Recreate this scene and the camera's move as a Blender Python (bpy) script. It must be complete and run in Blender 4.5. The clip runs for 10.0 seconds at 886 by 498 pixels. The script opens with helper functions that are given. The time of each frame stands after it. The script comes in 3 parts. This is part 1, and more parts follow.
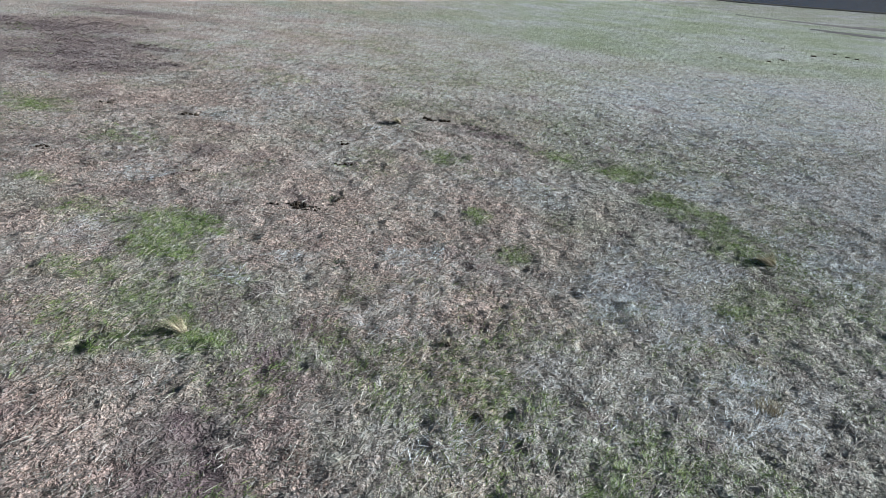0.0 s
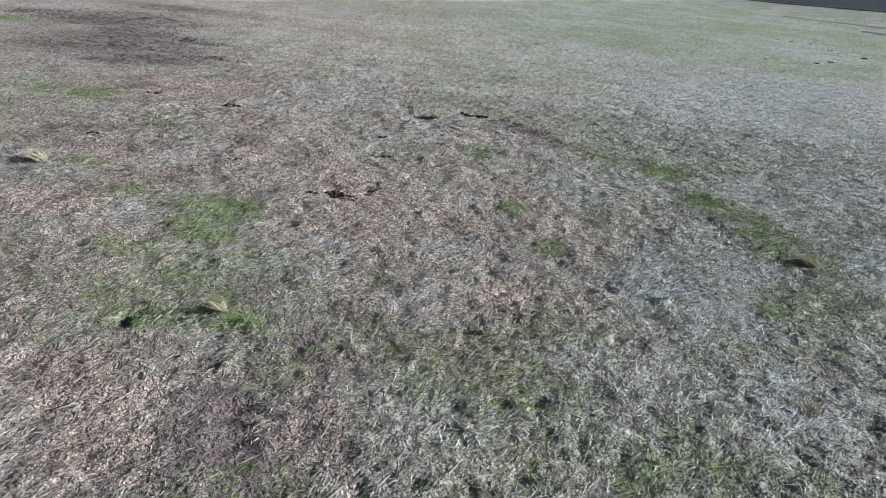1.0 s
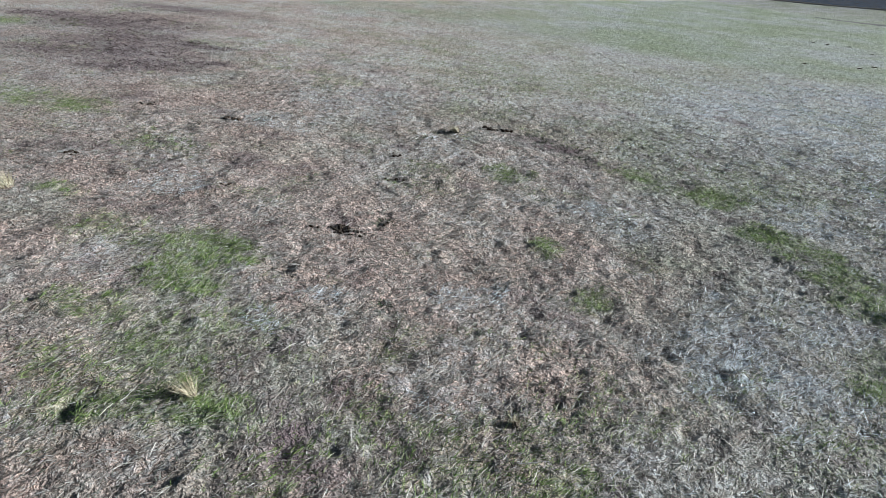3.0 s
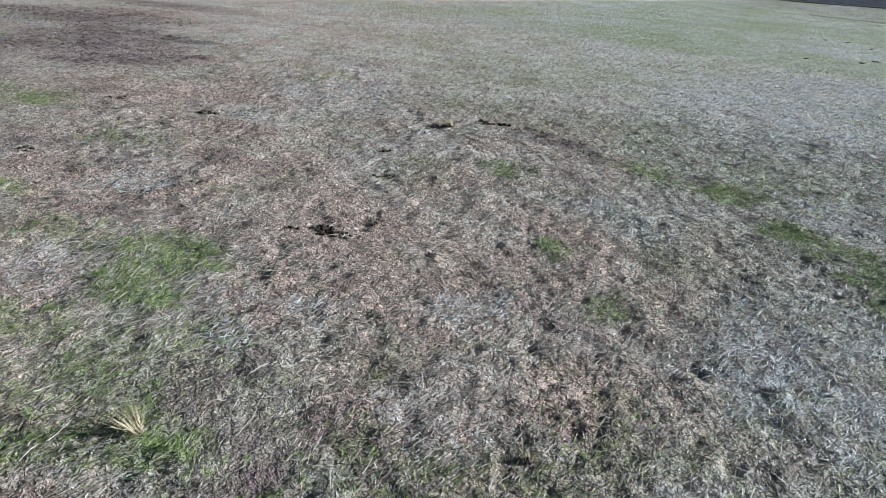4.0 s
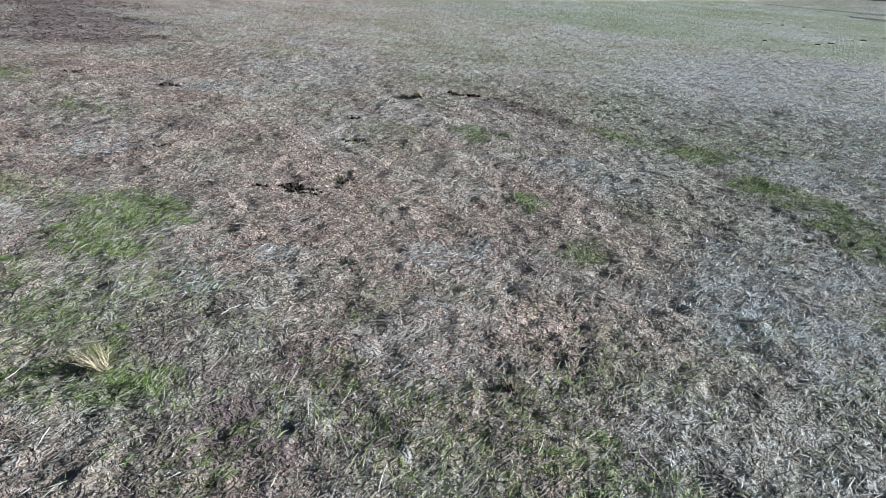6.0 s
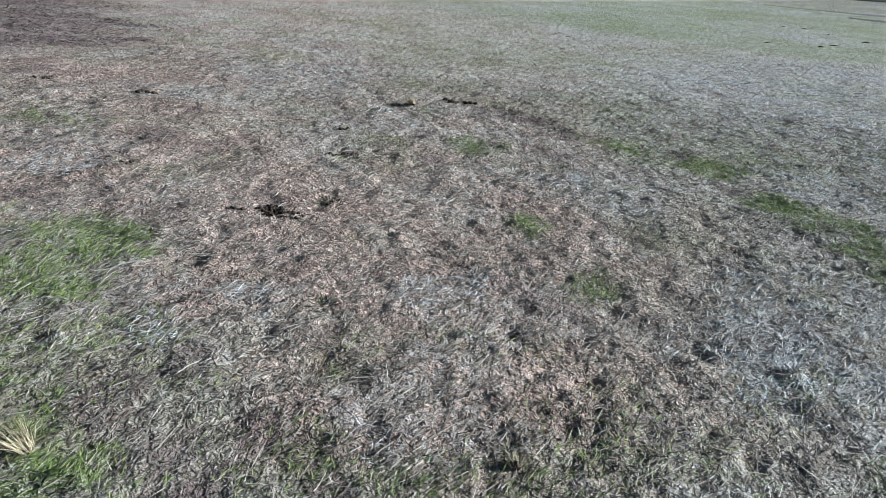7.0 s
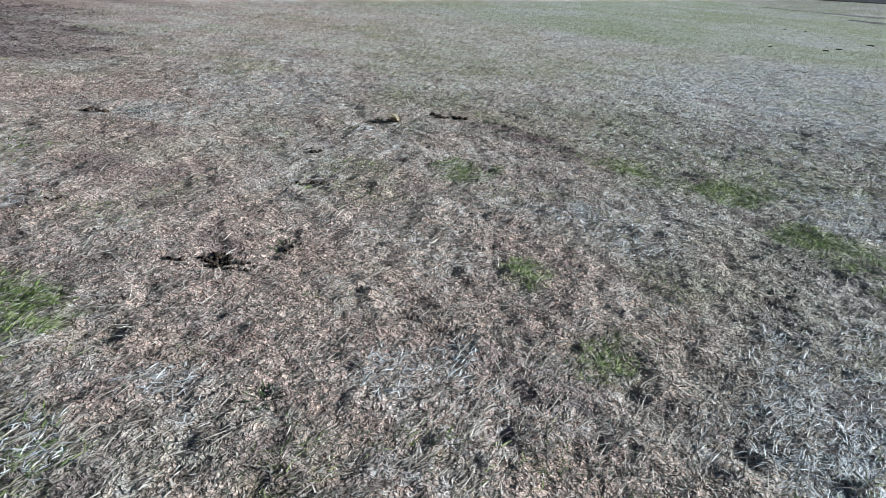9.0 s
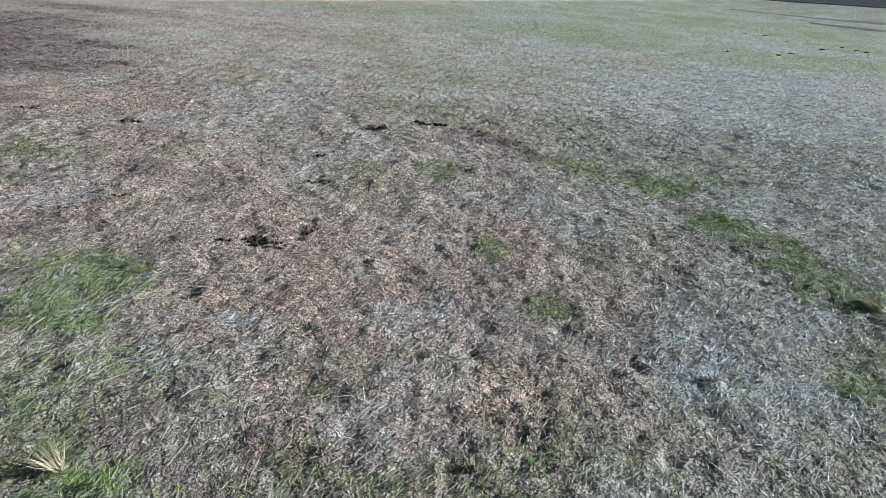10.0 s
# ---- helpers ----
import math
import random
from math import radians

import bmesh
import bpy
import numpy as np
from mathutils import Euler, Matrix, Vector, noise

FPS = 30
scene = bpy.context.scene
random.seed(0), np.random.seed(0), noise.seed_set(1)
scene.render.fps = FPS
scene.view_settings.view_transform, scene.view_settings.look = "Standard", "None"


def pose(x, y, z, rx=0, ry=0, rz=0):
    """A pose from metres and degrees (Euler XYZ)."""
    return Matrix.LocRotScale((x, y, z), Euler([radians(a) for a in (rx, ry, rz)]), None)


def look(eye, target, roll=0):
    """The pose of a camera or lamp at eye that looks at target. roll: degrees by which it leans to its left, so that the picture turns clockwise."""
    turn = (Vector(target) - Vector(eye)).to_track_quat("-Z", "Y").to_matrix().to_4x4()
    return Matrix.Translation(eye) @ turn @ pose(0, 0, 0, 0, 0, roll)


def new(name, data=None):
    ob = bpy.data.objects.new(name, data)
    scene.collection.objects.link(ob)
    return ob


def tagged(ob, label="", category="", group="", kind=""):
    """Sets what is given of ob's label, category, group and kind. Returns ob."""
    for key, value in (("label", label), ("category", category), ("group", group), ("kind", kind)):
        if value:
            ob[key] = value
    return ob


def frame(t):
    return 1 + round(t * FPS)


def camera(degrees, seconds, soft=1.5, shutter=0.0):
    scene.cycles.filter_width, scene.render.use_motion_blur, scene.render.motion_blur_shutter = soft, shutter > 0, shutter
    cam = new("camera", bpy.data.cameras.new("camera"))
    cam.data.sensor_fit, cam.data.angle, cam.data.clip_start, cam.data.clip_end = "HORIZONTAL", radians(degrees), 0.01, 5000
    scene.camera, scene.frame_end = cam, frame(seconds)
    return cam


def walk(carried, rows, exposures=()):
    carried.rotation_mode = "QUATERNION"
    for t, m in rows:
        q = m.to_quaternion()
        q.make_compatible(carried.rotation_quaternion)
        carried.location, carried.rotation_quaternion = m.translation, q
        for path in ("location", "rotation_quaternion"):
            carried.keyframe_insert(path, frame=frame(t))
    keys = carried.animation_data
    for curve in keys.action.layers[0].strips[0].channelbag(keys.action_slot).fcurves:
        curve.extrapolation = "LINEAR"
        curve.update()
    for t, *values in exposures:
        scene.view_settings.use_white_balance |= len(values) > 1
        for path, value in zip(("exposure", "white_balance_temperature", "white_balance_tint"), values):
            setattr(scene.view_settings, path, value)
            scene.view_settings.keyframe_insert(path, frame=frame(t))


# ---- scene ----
cam = camera(70.5, 10.0, soft=0.6)
PATH = [
    (0.0, look((0.876, -10.848, 6.035), (0.606, -7.255, 4.298), -0.65)),
    (0.5, look((0.884, -10.943, 5.943), (0.453, -7.363, 4.211), -0.64)),
    (1.0, look((0.842, -11.008, 5.881), (0.364, -7.434, 4.148), -0.56)),
    (1.5, look((0.771, -10.859, 5.857), (0.263, -7.291, 4.122), -0.54)),
    (2.0, look((0.676, -10.384, 5.850), (0.143, -6.821, 4.111), -0.52)),
    (2.5, look((0.544, -9.618, 5.841), (-0.011, -6.058, 4.103), -0.53)),
    (2.7, look((0.488, -9.254, 5.837), (-0.077, -5.696, 4.099), -0.52)),
    (3.8, look((0.162, -7.484, 5.358), (-0.421, -3.918, 3.642), -0.77)),
    (4.0, look((0.151, -7.431, 5.188), (-0.379, -3.859, 3.468), -0.83)),
    (4.5, look((0.138, -7.446, 4.853), (-0.313, -3.867, 3.126), -0.81)),
    (5.0, look((0.106, -7.521, 4.560), (-0.279, -3.935, 2.831), -0.84)),
    (6.3, look((0.076, -7.631, 4.352), (-0.256, -4.040, 2.620), -0.99)),
    (6.5, look((0.050, -7.496, 4.346), (-0.271, -3.907, 2.609), -0.88)),
    (7.0, look((0.015, -6.445, 4.353), (-0.301, -2.855, 2.619), -0.92)),
    (7.5, look((-0.045, -4.736, 4.405), (-0.362, -1.140, 2.683), -0.92)),
    (8.0, look((-0.071, -3.719, 4.377), (-0.383, -0.121, 2.659), -0.99)),
    (8.5, look((-0.023, -3.601, 4.333), (-0.326, -0.001, 2.616), -1.04)),
    (9.0, look((0.099, -4.556, 4.263), (-0.196, -0.955, 2.546), -1.18)),
    (9.5, look((0.204, -6.274, 4.382), (-0.045, -2.677, 2.651), -1.15)),
    (10.0, look((0.255, -7.252, 5.234), (0.072, -3.653, 3.498), -1.02)),
]
walk(cam, PATH, [(0.0, 1.11, 5400, 5.6), (10.0, 1.11, 5400, 5.6)])

# ---- sky, sun, exposure ----
SUN_AZ, SUN_EL = radians(80.5), radians(12.0)
world = bpy.data.worlds.new("sky")
scene.world = world
world.use_nodes = True
sky = world.node_tree.nodes.new("ShaderNodeTexSky")
sky.sky_type, sky.sun_disc = "NISHITA", False
sky.sun_elevation, sky.sun_rotation = SUN_EL, SUN_AZ
back = world.node_tree.nodes["Background"]
back.inputs[1].default_value = 0.016
world.node_tree.links.new(sky.outputs[0], back.inputs[0])
sun = new("sun", bpy.data.lights.new("sun", "SUN"))
sun.data.energy, sun.data.angle, sun.data.color = 5.0, radians(0.5), (1.0, 0.94, 0.86)
sun_way = Vector((math.sin(SUN_AZ) * math.cos(SUN_EL), math.cos(SUN_AZ) * math.cos(SUN_EL), math.sin(SUN_EL)))
sun.matrix_world = look(sun_way * 300, (0, 0, 0))


# ---- materials ----
def shader(name, rough=0.9, spec=0.2):
    mat = bpy.data.materials.new(name)
    mat.use_nodes = True
    nodes, links = mat.node_tree.nodes, mat.node_tree.links
    bsdf = nodes["Principled BSDF"]
    bsdf.inputs["Roughness"].default_value = rough
    bsdf.inputs["Specular IOR Level"].default_value = spec
    return mat, nodes, links, bsdf


def ramp(nodes, stops):
    r = nodes.new("ShaderNodeValToRGB")
    while len(r.color_ramp.elements) < len(stops):
        r.color_ramp.elements.new(0.5)
    for e, (p, c) in zip(r.color_ramp.elements, stops):
        e.position, e.color = p, (*c, 1)
    return r


def noise_node(nodes, links, scale, detail=4.0, rough=0.6, stretch=None, warp=0.0):
    tex = nodes.new("ShaderNodeTexNoise")
    tex.inputs["Distortion"].default_value = warp
    tex.inputs["Scale"].default_value, tex.inputs["Detail"].default_value = scale, detail
    tex.inputs["Roughness"].default_value = rough
    geo = nodes.new("ShaderNodeNewGeometry")
    if stretch:
        turn, m = nodes.new("ShaderNodeMapping"), nodes.new("ShaderNodeMapping")
        m.inputs["Scale"].default_value, turn.inputs["Rotation"].default_value = stretch[0], stretch[1]
        links.new(geo.outputs["Position"], turn.inputs["Vector"])
        links.new(turn.outputs["Vector"], m.inputs["Vector"])
        links.new(m.outputs["Vector"], tex.inputs["Vector"])
    else:
        links.new(geo.outputs["Position"], tex.inputs["Vector"])
    return tex


def mix(nodes, links, fac, a, b, mode="MIX"):
    n = nodes.new("ShaderNodeMix")
    n.data_type, n.blend_type = "RGBA", mode
    for sock, v in ((n.inputs[0], fac), (n.inputs[6], a), (n.inputs[7], b)):
        if isinstance(v, (int, float)):
            sock.default_value = v
        elif isinstance(v, tuple):
            sock.default_value = (*v, 1)
        else:
            links.new(v, sock)
    return n.outputs[2]


def ground_material():
    mat, nodes, links, bsdf = shader("dry_soil_and_litter", 0.95, 0.1)
    att = nodes.new("ShaderNodeAttribute")
    att.attribute_name = "cover"
    sep = nodes.new("ShaderNodeSeparateColor")
    links.new(att.outputs["Color"], sep.inputs[0])
    big = noise_node(nodes, links, 0.9, 6)
    fine = noise_node(nodes, links, 22, 5, 0.7)
    crumb = noise_node(nodes, links, 60, 4, 0.7)
    soil = ramp(nodes, [(0.3, (0.235, 0.16, 0.132)), (0.5, (0.4, 0.297, 0.25)), (0.72, (0.53, 0.424, 0.362))])
    links.new(big.outputs["Fac"], soil.inputs[0])
    grit = ramp(nodes, [(0.34, (0.42, 0.41, 0.41)), (0.5, (0.97, 0.97, 0.97)), (0.66, (1.4, 1.39, 1.36))])
    links.new(fine.outputs["Fac"], grit.inputs[0])
    col = mix(nodes, links, 0.95, soil.outputs[0], grit.outputs[0], "MULTIPLY")
    clod = noise_node(nodes, links, 9, 5, 0.7)
    lumpy = ramp(nodes, [(0.36, (0.55, 0.54, 0.54)), (0.5, (0.98, 0.98, 0.98)), (0.64, (1.28, 1.27, 1.25))])
    links.new(clod.outputs["Fac"], lumpy.inputs[0])
    col = mix(nodes, links, 0.85, col, lumpy.outputs[0], "MULTIPLY")
    dust = ramp(nodes, [(0.35, (0.65, 0.65, 0.66)), (0.5, (0.98, 0.98, 0.98)), (0.65, (1.25, 1.25, 1.23))])
    links.new(crumb.outputs["Fac"], dust.inputs[0])
    col = mix(nodes, links, 0.85, col, dust.outputs[0], "MULTIPLY")
    # highlights and shaded gaps of small tufts, painted into the soil colour
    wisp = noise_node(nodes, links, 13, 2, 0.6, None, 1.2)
    wisp_shading = ramp(nodes, [(0.37, (0.26, 0.25, 0.25)), (0.46, (0.85, 0.83, 0.82)), (0.54, (1.05, 1.05, 1.04)), (0.63, (1.65, 1.67, 1.66))])
    links.new(wisp.outputs["Fac"], wisp_shading.inputs[0])
    col = mix(nodes, links, 0.8, col, wisp_shading.outputs[0], "MULTIPLY")
    # the far turf, pale and olive by turns, its colour lightened for far haze
    drift = noise_node(nodes, links, 0.16, 4)
    pale = ramp(nodes, [(0.38, (0.262, 0.282, 0.195)), (0.5, (0.315, 0.325, 0.265)), (0.62, (0.36, 0.355, 0.345))])
    links.new(drift.outputs["Fac"], pale.inputs[0])
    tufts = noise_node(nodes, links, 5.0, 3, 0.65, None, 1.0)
    # light and shade of larger tufts, painted into the far colour
    tuft_shading = ramp(nodes, [(0.36, (0.3, 0.31, 0.3)), (0.47, (0.9, 0.9, 0.89)), (0.55, (1.05, 1.05, 1.05)), (0.63, (1.75, 1.76, 1.8))])
    links.new(tufts.outputs["Fac"], tuft_shading.inputs[0])
    far = mix(nodes, links, 0.85, pale.outputs[0], tuft_shading.outputs[0], "MULTIPLY")
    far = mix(nodes, links, 0.4, far, wisp_shading.outputs[0], "MULTIPLY")
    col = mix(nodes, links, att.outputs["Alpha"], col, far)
    green = ramp(nodes, [(0.3, (0.075, 0.115, 0.035)), (0.7, (0.24, 0.32, 0.1))])
    links.new(fine.outputs["Fac"], green.inputs[0])
    col = mix(nodes, links, sep.outputs[0], col, green.outputs[0])
    # broken straw trodden into the soil, in two ways
    for way, seed in ((-0.9, 0), (0.35, 5)):
        litter = noise_node(nodes, links, 1.0, 3, 0.6, ((13, 75, 20), (0, seed, way)))
        fleck = ramp(nodes, [(0.53, (0, 0, 0)), (0.62, (1, 1, 1))])
        links.new(litter.outputs["Fac"], fleck.inputs[0])
        straw = nodes.new("ShaderNodeMath")
        straw.operation = "MULTIPLY_ADD"
        straw.use_clamp = True
        add = nodes.new("ShaderNodeMath")
        add.operation = "MULTIPLY_ADD"
        links.new(sep.outputs[1], add.inputs[0])
        add.inputs[1].default_value, add.inputs[2].default_value = 0.7, 0.18
        links.new(fleck.outputs[0], straw.inputs[0])
        links.new(add.outputs[0], straw.inputs[1])
        straw.inputs[2].default_value = 0.0
        col = mix(nodes, links, straw.outputs[0], col, (0.52, 0.495, 0.45))
    fluff = ramp(nodes, [(0.48, (0, 0, 0)), (0.57, (1, 1, 1))])
    links.new(tufts.outputs["Fac"], fluff.inputs[0])
    pale_straw = nodes.new("ShaderNodeMath")
    pale_straw.operation = "MULTIPLY"
    links.new(fluff.outputs[0], pale_straw.inputs[0])
    links.new(sep.outputs[1], pale_straw.inputs[1])
    col = mix(nodes, links, pale_straw.outputs[0], col, (0.5, 0.5, 0.495))
    brown = ramp(nodes, [(0.35, (0.085, 0.064, 0.066)), (0.65, (0.23, 0.175, 0.17))])
    links.new(fine.outputs["Fac"], brown.inputs[0])
    col = mix(nodes, links, sep.outputs[2], col, brown.outputs[0])
    links.new(col, bsdf.inputs["Base Color"])
    normal = None
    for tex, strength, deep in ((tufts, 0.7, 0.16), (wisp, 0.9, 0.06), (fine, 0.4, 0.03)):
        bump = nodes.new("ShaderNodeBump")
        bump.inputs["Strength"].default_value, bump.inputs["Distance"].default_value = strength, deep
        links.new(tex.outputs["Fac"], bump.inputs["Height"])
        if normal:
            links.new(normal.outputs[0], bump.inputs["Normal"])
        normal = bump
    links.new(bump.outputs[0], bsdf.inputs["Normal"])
    return mat


def blade_material(name, stops, rough=0.7, patch=0.35):
    """Grass whose blades differ one by one, with slow drift over the field."""
    mat, nodes, links, bsdf = shader(name, rough, 0.25)
    geo = nodes.new("ShaderNodeNewGeometry")
    r = ramp(nodes, stops)
    links.new(geo.outputs["Random Per Island"], r.inputs[0])
    slow = noise_node(nodes, links, 0.7, 3)
    tone = ramp(nodes, [(0.3, (0.7, 0.68, 0.66)), (0.7, (1.15, 1.15, 1.15))])
    links.new(slow.outputs["Fac"], tone.inputs[0])
    links.new(mix(nodes, links, patch, r.outputs[0], tone.outputs[0], "MULTIPLY"), bsdf.inputs["Base Color"])
    return mat


def leaf_material(name, stops, rough):
    """Leaves that are objects of their own and differ one by one."""
    mat, nodes, links, bsdf = shader(name, rough, 0.25)
    info = nodes.new("ShaderNodeObjectInfo")
    r = ramp(nodes, stops)
    links.new(info.outputs["Random"], r.inputs[0])
    vein = noise_node(nodes, links, 45, 3, 0.6)
    tone = ramp(nodes, [(0.3, (0.7, 0.7, 0.66)), (0.7, (1.15, 1.15, 1.1))])
    links.new(vein.outputs["Fac"], tone.inputs[0])
    links.new(mix(nodes, links, 0.7, r.outputs[0], tone.outputs[0], "MULTIPLY"), bsdf.inputs["Base Color"])
    return mat


def lump_material(name, dark, light, scale, rough=0.9):
    mat, nodes, links, bsdf = shader(name, rough, 0.2)
    n1, n2 = noise_node(nodes, links, scale, 6), noise_node(nodes, links, scale * 6, 4)
    r = ramp(nodes, [(0.35, dark), (0.68, light)])
    links.new(n1.outputs["Fac"], r.inputs[0])
    info = nodes.new("ShaderNodeObjectInfo")
    tone = ramp(nodes, [(0.0, (0.75, 0.75, 0.75)), (1.0, (1.2, 1.18, 1.12))])
    links.new(info.outputs["Random"], tone.inputs[0])
    links.new(mix(nodes, links, 1.0, r.outputs[0], tone.outputs[0], "MULTIPLY"), bsdf.inputs["Base Color"])
    bump = nodes.new("ShaderNodeBump")
    bump.inputs["Strength"].default_value, bump.inputs["Distance"].default_value = 0.8, 0.01
    links.new(n2.outputs["Fac"], bump.inputs["Height"])
    links.new(bump.outputs[0], bsdf.inputs["Normal"])
    return mat


MAT_GROUND = ground_material()
MAT_STRAW = blade_material("bleached_straw", [(0.0, (0.17, 0.145, 0.12)), (0.35, (0.33, 0.295, 0.25)), (0.7, (0.49, 0.45, 0.385)), (1.0, (0.68, 0.64, 0.57))])
MAT_DULL = blade_material("dull_dry_grass", [(0.0, (0.07, 0.075, 0.045)), (0.4, (0.135, 0.152, 0.11)), (0.75, (0.23, 0.247, 0.195)), (1.0, (0.36, 0.372, 0.32))])
# far olive turf, its colour lightened to stand in for haze over distance
MAT_FAR = blade_material("lightened_olive_turf", [(0.0, (0.28, 0.29, 0.21)), (0.5, (0.35, 0.35, 0.27)), (1.0, (0.5, 0.49, 0.41))])
MAT_CHAFF = blade_material("broken_chaff", [(0.0, (0.08, 0.062, 0.052)), (0.35, (0.18, 0.147, 0.125)), (0.7, (0.33, 0.295, 0.26)), (1.0, (0.6, 0.57, 0.52))])
MAT_WHITE = blade_material("white_curled_straw", [(0.0, (0.36, 0.38, 0.4)), (0.5, (0.61, 0.64, 0.66)), (1.0, (0.81, 0.83, 0.84))], 0.6, 0.15)
MAT_LEAF = leaf_material("dark_green_leaf", [(0.0, (0.03, 0.045, 0.022)), (0.6, (0.06, 0.085, 0.04)), (1.0, (0.13, 0.15, 0.08))], 0.5)
MAT_GREEN = blade_material("fresh_green_grass", [(0.0, (0.06, 0.1, 0.025)), (0.4, (0.165, 0.245, 0.06)), (0.7, (0.3, 0.39, 0.115)), (0.87, (0.42, 0.43, 0.21)), (1.0, (0.55, 0.52, 0.4))], 0.55)
MAT_WEED = blade_material("dead_weed_stems", [(0.0, (0.08, 0.062, 0.066)), (0.5, (0.19, 0.148, 0.145)), (1.0, (0.4, 0.33, 0.31))], 0.85)
MAT_TUSSOCK = leaf_material("pale_tussock_grass", [(0.0, (0.3, 0.25, 0.16)), (0.5, (0.5, 0.44, 0.31)), (1.0, (0.68, 0.62, 0.47))], 0.65)
MAT_REED = lump_material("pale_reed_stalk", (0.5, 0.48, 0.42), (0.75, 0.73, 0.68), 30, 0.6)
MAT_DUNG = lump_material("dark_dry_dung", (0.02, 0.015, 0.012), (0.07, 0.052, 0.038), 18)
MAT_EARTH = lump_material("bare_crumbly_earth", (0.07, 0.052, 0.04), (0.2, 0.16, 0.13), 12)
MAT_RUT = lump_material("dry_rut_mud", (0.09, 0.082, 0.08), (0.19, 0.17, 0.16), 0.9)
MAT_BANK = lump_material("dark_bank_mud", (0.06, 0.055, 0.05), (0.14, 0.125, 0.105), 0.8)


def water_material():
    mat, nodes, links, bsdf = shader("pond_water", 0.1, 0.12)
    bsdf.inputs["Base Color"].default_value = (0.06, 0.085, 0.16, 1)
    bsdf.inputs["IOR"].default_value = 1.33
    wave = noise_node(nodes, links, 1.0, 4, 0.6, ((0.5, 1.6, 1.0), (0, 0, 1.05)))
    bump = nodes.new("ShaderNodeBump")
    bump.inputs["Strength"].default_value, bump.inputs["Distance"].default_value = 1.0, 1.2
    links.new(wave.outputs["Fac"], bump.inputs["Height"])
    links.new(bump.outputs[0], bsdf.inputs["Normal"])
    return mat


MAT_WATER = water_material()


# ---- the shape of the ground ----
def cell(ix, iy, seed):
    h = (ix * 374761393 + iy * 668265263 + seed * 974711) & 0xFFFFFFFF
    h = ((h ^ (h >> 13)) * 1274126177) & 0xFFFFFFFF
    return ((h ^ (h >> 16)) & 0xFFFF) / 65535.0


def value_noise(x, y, seed):
    """Smooth noise from 0 to 1 with cells of one unit."""
    ix, iy = np.floor(x).astype(np.int64), np.floor(y).astype(np.int64)
    fx, fy = x - ix, y - iy
    fx, fy = fx * fx * (3 - 2 * fx), fy * fy * (3 - 2 * fy)
    a = cell(ix, iy, seed) * (1 - fx) + cell(ix + 1, iy, seed) * fx
    b = cell(ix, iy + 1, seed) * (1 - fx) + cell(ix + 1, iy + 1, seed) * fx
    return a * (1 - fy) + b * fy


def fractal(x, y, size, seed, octaves=3):
    out, amp, total = 0.0, 1.0, 0.0
    for k in range(octaves):
        c, s = math.cos(0.6 + k), math.sin(0.6 + k)
        out = out + amp * value_noise((x * c - y * s) / size * 2**k, (x * s + y * c) / size * 2**k, seed + 17 * k)
        total += amp
        amp *= 0.55
    return out / total


FALL = math.tan(radians(6.3))
# hollows trodden into the turf: x, y, half width, half length, depth
HOLLOWS = [
    (0.67, -4.36, 0.2, 0.22, 0.1), (1.01, -5.1, 0.15, 0.28, 0.1), (-2.57, -5.4, 0.36, 0.2, 0.07), (3.44, 0.04, 0.13, 0.12, 0.12),
    (2.66, 0.47, 0.13, 0.22, 0.1), (0.26, 0.25, 0.17, 0.14, 0.09), (0.89, -1.34, 0.2, 0.14, 0.09), (-2.15, 0.34, 0.17, 0.25, 0.07),
    (5.76, 3.49, 0.2, 0.2, 0.1), (-5.29, -3.32, 0.15, 0.2, 0.07), (7.3, 2.46, 0.2, 0.18, 0.09), (0.2, 11.9, 0.5, 0.5, 0.07),
    (1.15, 11.2, 0.6, 0.5, 0.07), (1.7, 10.7, 0.4, 0.4, 0.06), (-3.3, 6.5, 0.35, 0.3, 0.08), (0.6, 6.5, 0.45, 0.45, 0.09),
    (-2.9, 11.2, 0.6, 0.4, 0.07), (2.34, -1.17, 0.2, 0.14, 0.1), (2.66, -1.52, 0.17, 0.16, 0.12), (2.72, 0.3, 0.15, 0.18, 0.1), (0.03, -3.95, 0.22, 0.16, 0.1),
    (0.72, -3.7, 0.18, 0.18, 0.1), (1.22, -3.6, 0.16, 0.2, 0.1), (2.85, -3.28, 0.22, 0.16, 0.1), (4.52, -2.66, 0.2, 0.18, 0.12), (1.2, -0.55, 0.16, 0.14, 0.09),
    (-2.85, -4.7, 0.34, 0.2, 0.1), (-2.45, -4.75, 0.2, 0.16, 0.09), (-2.5, -3.2, 0.25, 0.2, 0.06), (-5.35, -3.2, 0.14, 0.2, 0.09), (-1.95, -3.05, 0.18, 0.12, 0.08), (-0.62, 2.0, 0.24, 0.12, 0.08), (-3.05, 0.2, 0.2, 0.12, 0.07),
]


